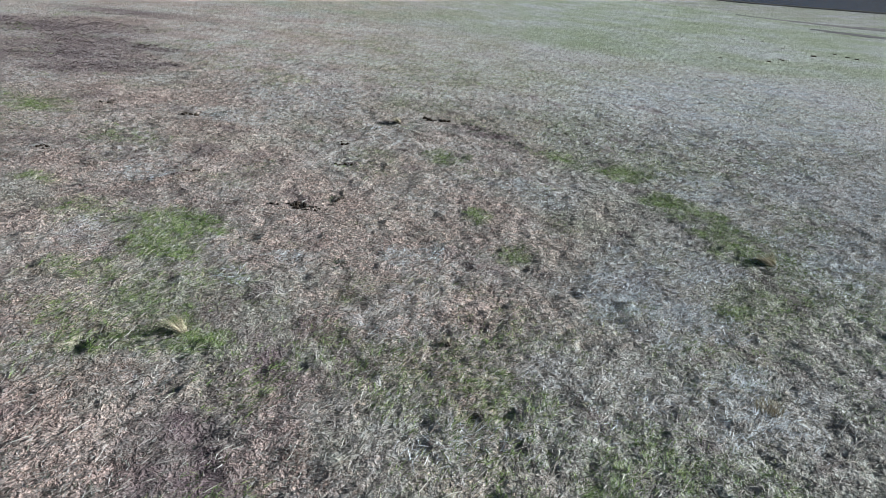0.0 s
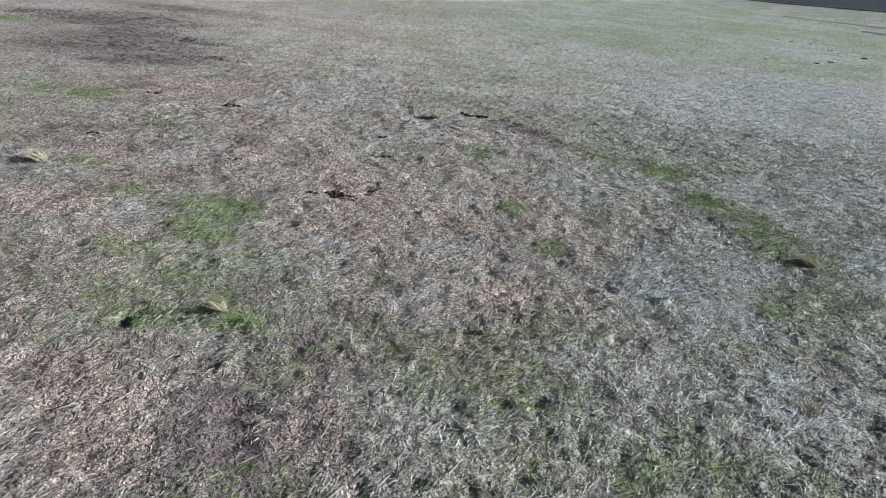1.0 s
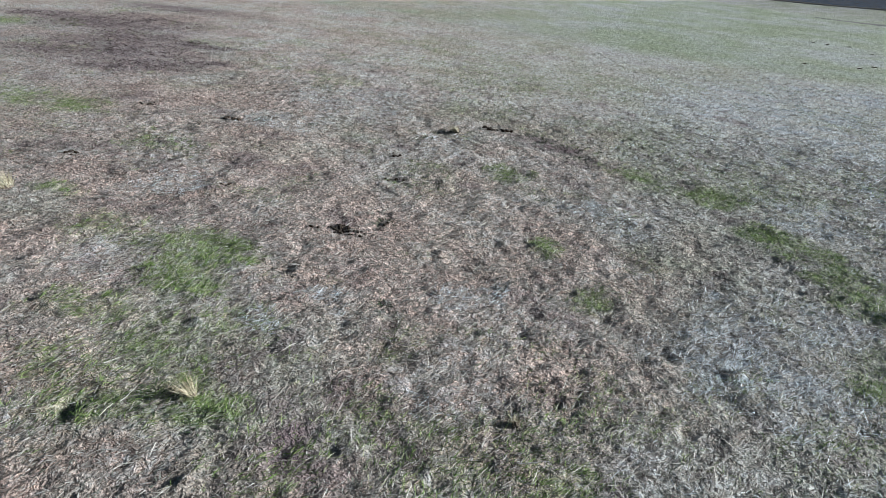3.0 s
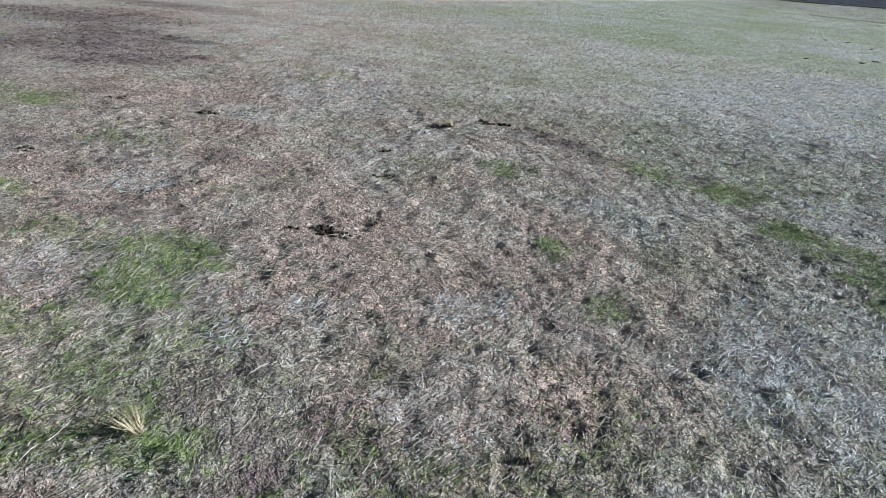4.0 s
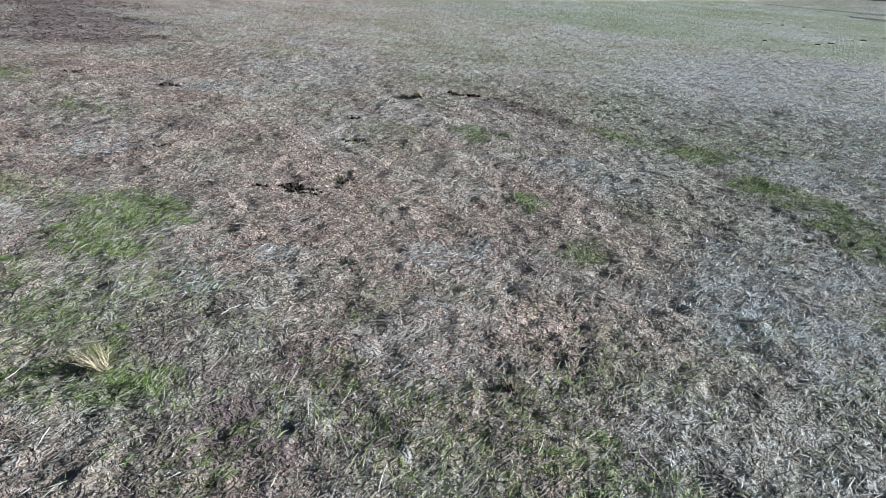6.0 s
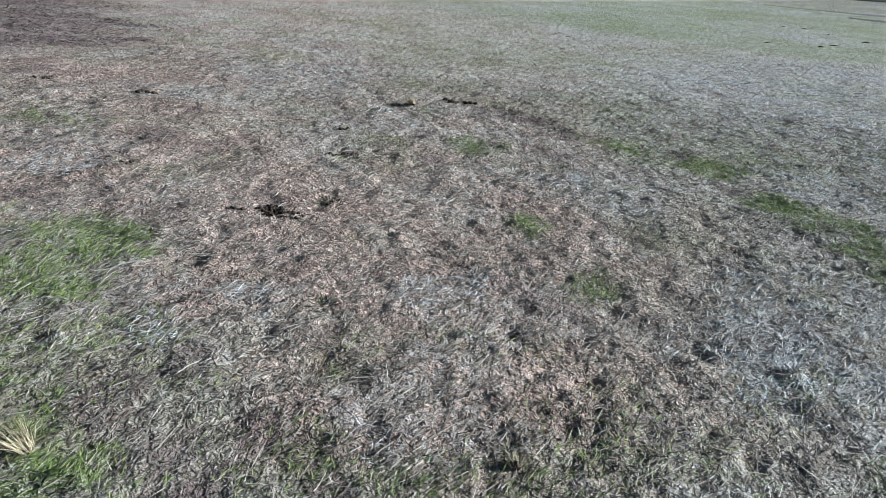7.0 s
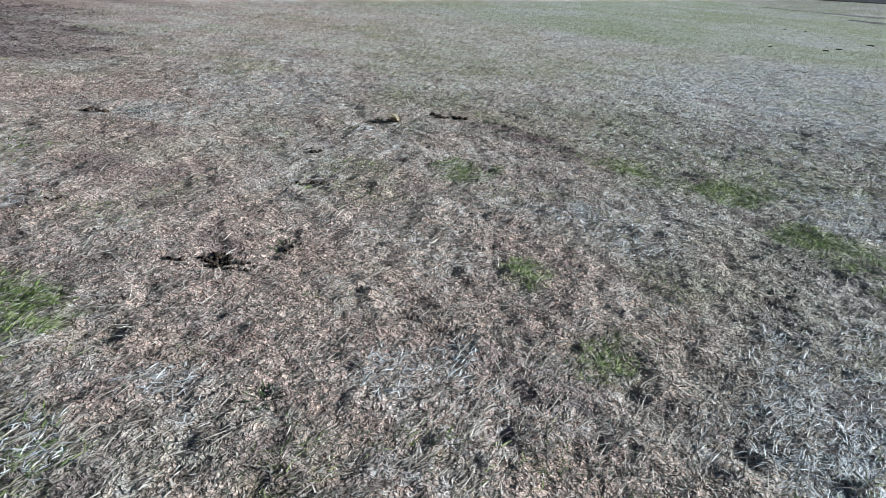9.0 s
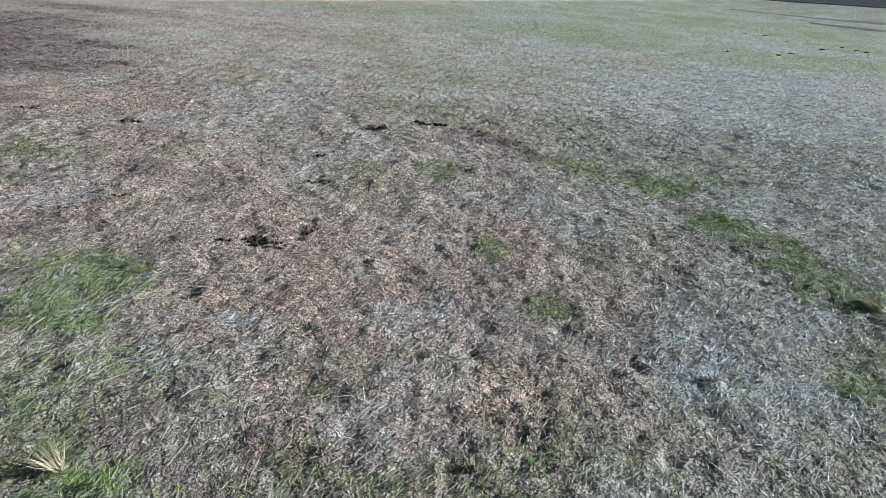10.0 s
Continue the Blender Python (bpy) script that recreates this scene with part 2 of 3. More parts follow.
def relief(x, y):
    """Height over the smooth slope: swells, turf, clods and hollows, fading where the field lies far off."""
    out = np.maximum(np.maximum(np.abs(x) - 12, y - 17), np.maximum(-8 - y, 0))
    near, mid = np.exp(-out / 4), np.exp(-out / 14)
    z = 0.1 * (fractal(x, y, 6.0, 3, 2) - 0.5) * mid + 0.1 * (fractal(x, y, 1.1, 5, 2) - 0.5) * mid
    z = z + 0.07 * (fractal(x, y, 0.34, 9, 2) - 0.5) * near + 0.034 * (value_noise(x / 0.13, y / 0.13, 21) - 0.5) * near
    pits = np.clip((value_noise(x / 0.14, y / 0.14, 33) - 0.6) / 0.4, 0, 1) * np.clip(3 * fractal(x, y, 1.7, 35, 2) - 1.0, 0.1, 1)
    clods = np.clip((value_noise(x / 0.14, y / 0.14, 43) - 0.7) / 0.3, 0, 1)
    z = z - 0.06 * np.clip((x + 4.5) / 5, 0.35, 1) * pits * near + 0.03 * clods * near
    for hx, hy, rx, ry, depth in HOLLOWS:
        z = z - 0.75 * depth * np.exp(-2 * ((x - hx) / rx) ** 2 - 2 * ((y - hy) / ry) ** 2)
    return z


POND_Z = -4.85
# the pond's shore runs through (57.5, 122) along (0.5, -0.865)


def shore(x, y):
    """Metres past the shore line, and along it."""
    return (x - 57.5) * 0.865 + (y - 122) * 0.5, (x - 57.5) * 0.5 - (y - 122) * 0.865


def height(x, y):
    past, along = shore(x, y)
    level = np.clip((past + 34) / 22, 0, 1) * np.clip((150 - np.abs(along)) / 40, 0, 1) * np.clip((230 - past) / 40, 0, 1)
    level = level * level * (3 - 2 * level)
    return -FALL * 60 * np.tanh(x / 60) * (1 - level) + POND_Z * level + relief(x, y)


# patches of the field: x, y, half width, half length, strength
GREEN = [
    (-6.1, 1.0, 1.0, 0.8, 1.0), (-5.3, 1.25, 0.7, 0.6, 1.0), (-5.9, 0.0, 0.9, 0.5, 1.0), (-6.66, -1.2, 0.8, 0.45, 0.35), (-4.9, -3.05, 0.8, 0.45, 0.65),
    (-3.6, -2.8, 0.4, 0.4, 0.95), (-4.3, -2.4, 0.6, 0.35, 0.5), (-4.9, -1.0, 0.9, 0.5, 0.3), (-4.85, -1.75, 0.9, 0.6, 0.35), (-5.9, -2.3, 0.8, 0.6, 0.25),
    (5.2, 8.65, 0.95, 0.6, 0.95), (6.1, 6.45, 0.6, 0.5, 1.0), (6.65, 5.5, 0.75, 0.6, 1.0), (7.1, 4.35, 0.75, 0.8, 1.0), (7.5, 3.0, 0.9, 0.8, 1.0),
    (5.85, 0.6, 0.5, 0.45, 0.65), (7.0, 0.9, 1.0, 0.8, 0.35), (8.6, 1.8, 1.4, 2.0, 0.35), (0.62, 3.75, 0.4, 0.45, 0.95), (1.42, 1.85, 0.5, 0.55, 0.9),
    (-0.5, 8.2, 0.5, 0.8, 0.75), (3.0, 9.8, 0.9, 0.6, 0.55), (-9.8, 6.5, 1.2, 0.9, 0.2), (-26.5, 20.8, 1.2, 1.6, 0.8), (1.0, -3.3, 1.5, 0.9, 0.35), (7.0, 11.0, 3.0, 2.5, 0.28), (4.0, 13.5, 3.0, 3.0, 0.24), (11.5, 12.0, 2.0, 2.0, 0.28), (-1.0, 22.0, 5.0, 4.0, 0.22),
    (3.8, -4.6, 1.6, 1.0, 0.35), (-7.8, 1.6, 0.9, 0.7, 0.3), (2.55, -4.7, 0.4, 0.4, 0.7), (0.95, -2.8, 0.5, 0.4, 0.6), (-16.0, 9.2, 1.3, 1.2, 0.35),
    (-13.8, 8.8, 1.0, 0.9, 0.45), (-9.9, 2.75, 0.5, 0.4, 0.4),
]
STRAW = [
    (4.2, 0.4, 1.6, 1.6, 1.0), (4.9, 2.4, 0.9, 0.9, 1.0), (12.5, 20, 7, 8, 1.0), (17, 28, 6, 5, 0.9), (-0.75, 1.1, 0.6, 0.6, 0.5), (-2.6, 10.2, 1.1, 1.0, 0.5), (-6.3, 14, 2.2, 2.0, 0.45),
    (1.4, 6.4, 1.0, 0.5, 0.8), (2.7, 5.5, 0.8, 0.7, 0.7), (5.4, -2.7, 1.2, 1.0, 0.7), (2.8, -2.8, 1.6, 1.0, 0.15), (-8.2, 10.0, 1.6, 0.8, 0.4), (13, 9, 4, 5, 0.9),
    (9.8, 4.0, 2.2, 3, 1.0), (10, 8.0, 3, 3, 0.75), (7.4, 8.2, 1.6, 1.4, 0.9), (5.8, 2.3, 0.8, 0.8, 0.6), (-7.6, 0.7, 0.5, 0.4, 0.25), (5.5, 12, 3, 2.2, 0.25),
    (-3.1, 0.25, 0.5, 0.35, 0.55), (-3.9, -0.7, 0.5, 0.35, 0.5), (0.4, -4.2, 1.4, 0.8, 0.2), (-0.9, -2.0, 0.5, 0.4, 0.6), (-7.9, 4.2, 0.9, 0.8, 0.3),
]
BROWN = [
    (-2.7, -5.6, 0.8, 0.7, 1.0), (-2.5, -3.2, 0.75, 0.65, 1.0), (-3.0, -2.75, 0.35, 0.35, 0.8), (-2.9, -4.7, 0.6, 0.45, 0.9), (-2.1, -4.5, 0.4, 0.4, 0.6), (-2.6, -4.0, 0.7, 1.2, 0.5),
    (-16.5, 14.0, 1.3, 0.9, 1.0), (-15.6, 15.4, 1.9, 1.0, 1.0), (-13.8, 16.7, 1.5, 0.7, 0.9), (-16.1, 20.1, 2.4, 0.9, 0.9), (-19.3, 20.5, 2.6, 1.8, 0.9),
    (-20.6, 15.5, 1.5, 0.9, 0.8), (-23.3, 23.0, 3.6, 1.6, 0.9), (-26.6, 24.0, 2.5, 1.6, 0.7), (-22.5, 31.0, 5.0, 1.6, 0.8), (-18.5, 17.5, 4.5, 3.6, 0.7), (-22.0, 24.0, 5.0, 4.0, 0.6),
    (0.2, 12.0, 0.8, 0.45, 0.8), (1.1, 11.4, 1.0, 0.45, 0.9), (-9.3, 6.7, 0.8, 0.6, 0.6), (-10.3, 6.3, 0.7, 0.5, 0.5), (0.9, -1.3, 0.3, 0.2, 0.4),
]
BARE = [
    (-6.4, 6.0, 1.8, 2.2, 0.9), (-3.3, 4.0, 2.0, 1.8, 0.9), (0.5, -0.7, 0.9, 0.7, 0.8), (-3.2, 0.9, 1.1, 0.9, 0.6), (-7.5, 8.1, 1.4, 1.2, 1.0), (-11.6, 11.6, 2.6, 1.8, 0.9),
    (4.0, 5.1, 0.7, 0.9, 0.8), (-9.3, 0.5, 1.5, 1.3, 0.8), (-9.5, 3.5, 2.0, 1.2, 0.6), (0.3, 4.8, 1.2, 1.0, 0.6), (-1.8, 2.8, 1.5, 1.0, 0.8), (-5.0, -4.7, 1.6, 0.9, 1.0),
    (-3.6, -4.0, 1.0, 0.8, 0.6), (-8.5, -1.0, 1.5, 1.5, 0.6), (-21.7, 26.2, 3.0, 2.5, 0.9), (2.6, 3.2, 1.2, 1.0, 0.6), (5.7, -0.8, 0.8, 0.9, 0.7),
]

# the trodden middle of the field, with little green in it
WORN = [(-2.0, 4.0, 6.0, 3.6, 1.0), (1.0, 1.0, 2.5, 2.5, 0.8), (-12.0, 9.0, 5.0, 5.0, 0.8)]


def spread(x, y, patches, seed, ragged=0.35):
    """How far a kind of cover has taken each place, from 0 to 1, with ragged edges."""
    wx = x + 1.1 * (fractal(x, y, 0.9, seed, 3) - 0.5)
    wy = y + 1.1 * (fractal(x, y, 0.9, seed + 40, 3) - 0.5)
    out = np.zeros_like(x)
    for px, py, rx, ry, s in patches:
        r = np.sqrt(((wx - px) / rx) ** 2 + ((wy - py) / ry) ** 2)
        out = np.maximum(out, s * np.clip((1.4 - r) / 1.0, 0, 1))
    return out * np.clip(1 - ragged + 2 * ragged * (fractal(x, y, 0.35, seed + 80, 3) - 0.2), 0, 1)


def far_green(x, y):
    return np.clip((y - 33 + 0.16 * (x - 14) + 5 * (fractal(x, y, 7.0, 77, 3) - 0.5)) / 5, 0, 1)


def mud(x, y):
    """The pale trodden mud before the pond."""
    past, along = shore(x, y)
    return np.clip((past + 27 + 9 * (fractal(x, y, 12, 83, 3) - 0.5)) / 4, 0, 1)


def mats(x, y):
    """Where curled white straw lies in mats; the ground below is darkened for shade."""
    return np.clip(spread(x, y, STRAW, 23, 0.5) - 0.05, 0, 1) * np.clip(3.4 * fractal(x, y, 0.7, 66, 3) - 1.25, 0.06, 1)


def green_of(x, y):
    green = np.maximum(np.minimum(1.25 * spread(x, y, GREEN, 11, 0.85), 1), 0.3 * far_green(x, y) * np.clip(2.4 * fractal(x, y, 9, 31, 3) - 0.6, 0.25, 1))
    green = np.maximum(green, 0.22 * np.clip(4 * fractal(x, y, 1.6, 51, 3) - 2.1, 0, 1) * (1 - 0.85 * np.clip(spread(x, y, BARE + WORN, 71, 0.1), 0, 1)))
    return green


def cover(x, y):
    green = green_of(x, y)
    bare = spread(x, y, BARE, 71)
    straw = np.clip(0.1 + 0.55 * np.clip(2.6 * fractal(x, y, 1.3, 61, 3) - 0.95, 0, 1) - 0.55 * bare + 0.7 * spread(x, y, STRAW, 23), 0.06, 1) * (1 - 0.75 * far_green(x, y))
    brown = np.maximum(np.minimum(1.3 * spread(x, y, BROWN, 37, 0.6), 1), 0.65 * np.clip(6 * fractal(x, y, 0.7, 57, 3) - 3.7, 0, 1) * np.exp(-np.maximum(y - 20, 0) / 8))
    # shade between the matted straws, painted in as darker ground
    brown = np.maximum(brown, 0.15 * mats(x, y))
    return green, straw, brown, bare


def steps(lo, hi, far_lo, far_hi, fine):
    mid = np.arange(lo, hi, fine)

    def out(start, end):
        v, s, got = start, fine, []
        while v < end:
            s *= 1.045
            v += s
            got.append(v)
        return np.array(got)

    return np.concatenate([lo - out(0, lo - far_lo)[::-1], mid, hi + out(0, far_hi - hi)])


def raw_mesh(name, co, corners, totals):
    """A mesh from arrays: places, corner indices, and the count of corners of each face."""
    me = bpy.data.meshes.new(name)
    me.vertices.add(len(co))
    me.vertices.foreach_set("co", np.ascontiguousarray(co, np.float32).ravel())
    me.loops.add(len(corners))
    me.loops.foreach_set("vertex_index", np.ascontiguousarray(corners, np.int32))
    me.polygons.add(len(totals))
    me.polygons.foreach_set("loop_start", np.concatenate([[0], np.cumsum(totals)[:-1]]).astype(np.int32))
    me.update(calc_edges=True)
    return me


def build_ground():
    xs, ys = steps(-11, 11, -2500, 2500, 0.074), steps(-7, 14, -1500, 3500, 0.074)
    gx, gy = np.meshgrid(xs, ys)
    x, y = gx.ravel(), gy.ravel()
    nx, ny = len(xs), len(ys)
    a = (np.arange(ny - 1)[:, None] * nx + np.arange(nx - 1)[None]).ravel()
    quads = np.stack([a, a + 1, a + nx + 1, a + nx], 1)
    me = raw_mesh("ground", np.stack([x, y, height(x, y)], 1), quads.ravel(), np.full(len(quads), 4))
    me.polygons.foreach_set("use_smooth", np.ones(len(quads), bool))
    green, straw, brown, bare = cover(x, y)
    # the far mix grows with y, putting brightening over distance into the colour
    turf = np.maximum(0.6 * np.clip(y / 24, 0, 1) * np.clip((x + 16) / 16, 0.3, 1), 0.65 * np.clip((y - 4.5) / 5, 0, 1) * np.clip((x - 2) / 4, 0, 1))
    turf = np.maximum(turf, 0.7 * np.clip((x - 1.2) / 3, 0, 1) + 0.6 * np.clip(5 * fractal(x, y, 1.9, 97, 3) - 2.5, 0, 1) * (1 - 0.8 * np.clip(spread(x, y, WORN, 71, 0.3), 0, 1)))
    turf = (np.minimum(turf, 0.75) + 0.25 * far_green(x, y) * (1 - 0.7 * brown)) * (1 - 0.6 * bare) * (1 - 0.12 * mud(x, y))
    layer = me.attributes.new("cover", "FLOAT_COLOR", "POINT")
    layer.data.foreach_set("color", np.stack([green * (1 - mud(x, y)), straw, brown, turf], 1).astype(np.float32).ravel())
    me.materials.append(MAT_GROUND)
    return tagged(new("ground", me), "sloping pasture of trodden dry soil and sparse grass", "ground", kind="structure")


ground = build_ground()


# ---- helpers for things ----
def part(name, bm, material, parent, label=""):
    me = bpy.data.meshes.new(name)
    bm.to_mesh(me)
    bm.free()
    me.materials.append(material)
    ob = new(name, me)
    ob.parent = parent
    return tagged(ob, label)


def blade_mesh(name, x, y, az, length, width, lift, droop, twist, material, z=None, floor=True):
    """Bent, tapering blades, each from a root on the ground; one array entry a blade."""
    z0 = height(x, y) - 0.004 if z is None else z
    ca, sa = np.cos(az), np.sin(az)
    pts = [np.stack([x, y, z0], 1)]
    for s in (0.5, 1.0):
        px, py = x + ca * np.cos(lift) * length * s, y + sa * np.cos(lift) * length * s
        pz = z0 + length * (np.sin(lift) * s - droop * s * s)
        if floor and s == 1.0:
            pz = np.maximum(pz, height(px, py) + 0.006)
        pts.append(np.stack([px, py, pz], 1))
    side = np.stack([-sa * np.cos(twist), ca * np.cos(twist), np.sin(twist)], 1) * (width / 2)[:, None]
    co = np.stack([pts[0] - side, pts[0] + side, pts[1] - side * 0.85, pts[1] + side * 0.85, pts[2]], 1).reshape(-1, 3)
    b = np.arange(len(x))[:, None] * 5
    corners = (b + np.array([0, 1, 3, 2, 2, 3, 4])).ravel()
    me = raw_mesh(name, co, corners, np.tile([4, 3], len(x)))
    me.materials.append(material)
    return me


def in_view(rng, count, y0, y1):
    """Random places on the part of the field that lies before the camera."""
    y = rng.uniform(y0, y1, count)
    half = np.where(y < -7, 9.0, 6.5 + 0.8 * (y + 8))
    x = rng.uniform(-1, 1, count) * max(9.0, 6.5 + 0.8 * (y1 + 8))
    keep = np.abs(x) < half
    return x[keep], y[keep]


def wind(rng, x, y):
    """The way the fallen straw lies."""
    return 0.95 + 2.2 * (fractal(x, y, 0.8, 91, 3) - 0.5) + rng.normal(0, 0.4 + 0.15 * np.clip(x + 0.5, 0, 4), len(x))


def scatter(name, label, category, seed, per_m2, y0, y1, chance, make, material, clump=0.12):
    rng = np.random.default_rng(seed)
    area = 2 * max(9.0, 6.5 + 0.8 * (y1 + 8)) * (y1 - y0)
    x, y = in_view(rng, int(area * per_m2), y0, y1)
    keep = rng.uniform(0, 1, len(x)) < np.clip(3.0 * value_noise(x / clump, y / clump, 87) - 0.7, 0.15, 1)
    x, y = x[keep], y[keep]
    keep = rng.uniform(0, 1, len(x)) < chance(x, y)
    x, y = x[keep], y[keep]
    az, length, width, lift, droop, twist = make(rng, x, y)
    me = blade_mesh(name, x, y, az, length, width, lift, droop, twist, material, None, float(lift.mean()) < 0.5)
    return tagged(new(name, me), label, category, kind="stuff")


def sun_twist(rng, az, lo, hi):
    """Each straw's twist about its length; most are turned to the sun to look brighter."""
    to_sun = np.sign(np.sin(az)) * np.where(rng.uniform(0, 1, len(az)) < 0.78, 1, -0.6)
    return to_sun * rng.uniform(lo, hi, len(az))


def lying(scale, wide=1.0):
    def make(rng, x, y):
        n = len(x)
        az = wind(rng, x, y) + np.pi * (rng.uniform(0, 1, n) < 0.5)
        return (az, scale * np.minimum(rng.gamma(4, 0.05, n), 0.42), scale * wide * rng.uniform(0.006, 0.0125, n),
                rng.uniform(0.02, 0.26, n), rng.uniform(0.0, 0.16, n), sun_twist(rng, az, 0.0, 0.6))
    return make


def standing(scale, wide=1.0):
    def make(rng, x, y):
        n = len(x)
        return (rng.normal(1.0, 1.0, n), scale * rng.uniform(0.05, 0.12, n), scale * wide * rng.uniform(0.006, 0.012, n),
                rng.uniform(0.08, 0.55, n), rng.uniform(0.05, 0.35, n), rng.uniform(-0.5, 0.6, n))
    return make


def fresh(scale):
    def make(rng, x, y):
        n = len(x)
        return (wind(rng, x, y) + rng.normal(0, 0.5, n), scale * rng.uniform(0.06, 0.2, n), scale * rng.uniform(0.005, 0.01, n),
                rng.uniform(0.1, 0.6, n), rng.uniform(0.1, 0.45, n), rng.uniform(-0.5, 0.7, n))
    return make


def straw_chance(x, y):
    green, straw, brown, bare = cover(x, y)
    return straw * (1 - 0.9 * brown) * (1 - 0.3 * green) * np.clip(1 + (x + 6) / 10, 0.4, 1) * np.clip((64 - y) / 24, 0, 1)


def dull_chance(x, y):
    green, straw, brown, bare = cover(x, y)
    return np.clip(0.75 - 0.6 * bare - 0.3 * straw, 0.08, 1) * (1 - 0.8 * brown) * np.clip((64 - y) / 24, 0, 1)


def green_chance(x, y):
    green = green_of(x, y)
    return np.clip(1.5 * green - 0.05, 0, 1)


def chaff(name, seed, per_m2, y0, y1, scale):
    """Short broken bits of straw and stem, tilted every way, one sliver each."""
    rng = np.random.default_rng(seed)
    x, y = in_view(rng, int(2 * (6.5 + 0.8 * (y1 + 8)) * (y1 - y0) * per_m2), y0, y1)
    keep = rng.uniform(0, 1, len(x)) < np.clip(3.0 * value_noise(x / 0.11, y / 0.11, 88) - 0.7, 0.15, 1)
    x, y = x[keep], y[keep]
    keep = rng.uniform(0, 1, len(x)) > np.maximum(0.85 * spread(x, y, BROWN, 37, 0.6), 0.6 * spread(x, y, BARE, 71))
    x, y = x[keep], y[keep]
    n = len(x)
    z = height(x, y)
    az, lift = rng.normal(1.1, 0.8, n) + np.pi * (rng.uniform(0, 1, n) < 0.5), rng.uniform(-0.02, 0.16, n)
    size, half = scale * rng.uniform(0.03, 0.12, n), scale * rng.uniform(0.004, 0.009, n)
    tip = np.stack([x + size * np.cos(az) * np.cos(lift), y + size * np.sin(az) * np.cos(lift), z + 0.008 + size * np.sin(lift)], 1)
    side = np.stack([-np.sin(az) * half, np.cos(az) * half, rng.uniform(-0.5, 0.5, n) * half], 1)
    root = np.stack([x, y, z + 0.003], 1)
    me = raw_mesh(name, np.stack([root - side, root + side, tip], 1).reshape(-1, 3), np.arange(3 * n), np.full(n, 3))
    me.materials.append(MAT_CHAFF)
    return tagged(new(name, me), "broken bits of straw and stem strewn on dry soil", "chaff", kind="stuff")


def matted(scale, wide=1.0):
    def make(rng, x, y):
        n = len(x)
        az = rng.normal(0.8, 0.9, n) + np.pi * (rng.uniform(0, 1, n) < 0.4)
        return (az, scale * rng.uniform(0.08, 0.24, n), scale * wide * rng.uniform(0.007, 0.014, n),
                rng.uniform(0.04, 0.42, n), rng.uniform(0.05, 0.4, n), sun_twist(rng, az, 0.0, 0.6))
    return make


STRAW_LABEL = "bleached straw lying flat on trodden pasture soil"
MAT_LABEL = "thick mat of white curled straw over turf painted darker for shade"
TURF_LABEL = "short dull brown dry turf on the pasture"
GREEN_LABEL = "fresh green grass growing in ragged patches"
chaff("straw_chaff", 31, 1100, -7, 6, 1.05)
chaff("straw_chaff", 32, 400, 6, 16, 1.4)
# blades grow wider band by band away, sized to fit the camera's view
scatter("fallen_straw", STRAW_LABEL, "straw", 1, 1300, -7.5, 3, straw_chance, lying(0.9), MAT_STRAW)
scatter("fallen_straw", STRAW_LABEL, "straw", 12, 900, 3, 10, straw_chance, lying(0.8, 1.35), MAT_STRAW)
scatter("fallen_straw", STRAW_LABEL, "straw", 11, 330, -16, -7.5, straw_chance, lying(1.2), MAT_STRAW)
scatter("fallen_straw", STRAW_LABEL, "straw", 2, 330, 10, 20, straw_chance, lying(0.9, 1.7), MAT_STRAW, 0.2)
scatter("fallen_straw", "sparse bleached straw over the far pasture, widened to show from the camera", "straw", 3, 90, 20, 36, straw_chance, lying(1.1, 2.4), MAT_STRAW, 0.3)
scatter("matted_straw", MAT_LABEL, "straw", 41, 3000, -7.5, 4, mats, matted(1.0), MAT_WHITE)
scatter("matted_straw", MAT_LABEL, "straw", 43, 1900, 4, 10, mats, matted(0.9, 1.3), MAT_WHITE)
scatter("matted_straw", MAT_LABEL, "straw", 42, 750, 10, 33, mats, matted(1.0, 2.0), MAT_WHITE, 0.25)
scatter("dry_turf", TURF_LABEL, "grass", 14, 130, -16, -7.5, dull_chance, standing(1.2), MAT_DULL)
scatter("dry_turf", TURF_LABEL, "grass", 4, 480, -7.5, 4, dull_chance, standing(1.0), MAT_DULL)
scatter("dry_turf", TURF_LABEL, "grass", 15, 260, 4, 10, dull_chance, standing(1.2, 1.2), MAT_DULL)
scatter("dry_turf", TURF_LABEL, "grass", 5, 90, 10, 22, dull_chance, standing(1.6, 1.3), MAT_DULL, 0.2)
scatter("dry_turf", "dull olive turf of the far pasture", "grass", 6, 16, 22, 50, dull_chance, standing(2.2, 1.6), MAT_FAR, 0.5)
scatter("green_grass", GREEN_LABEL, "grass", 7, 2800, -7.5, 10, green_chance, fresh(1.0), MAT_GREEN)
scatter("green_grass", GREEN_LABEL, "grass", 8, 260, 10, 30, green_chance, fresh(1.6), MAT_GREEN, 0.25)


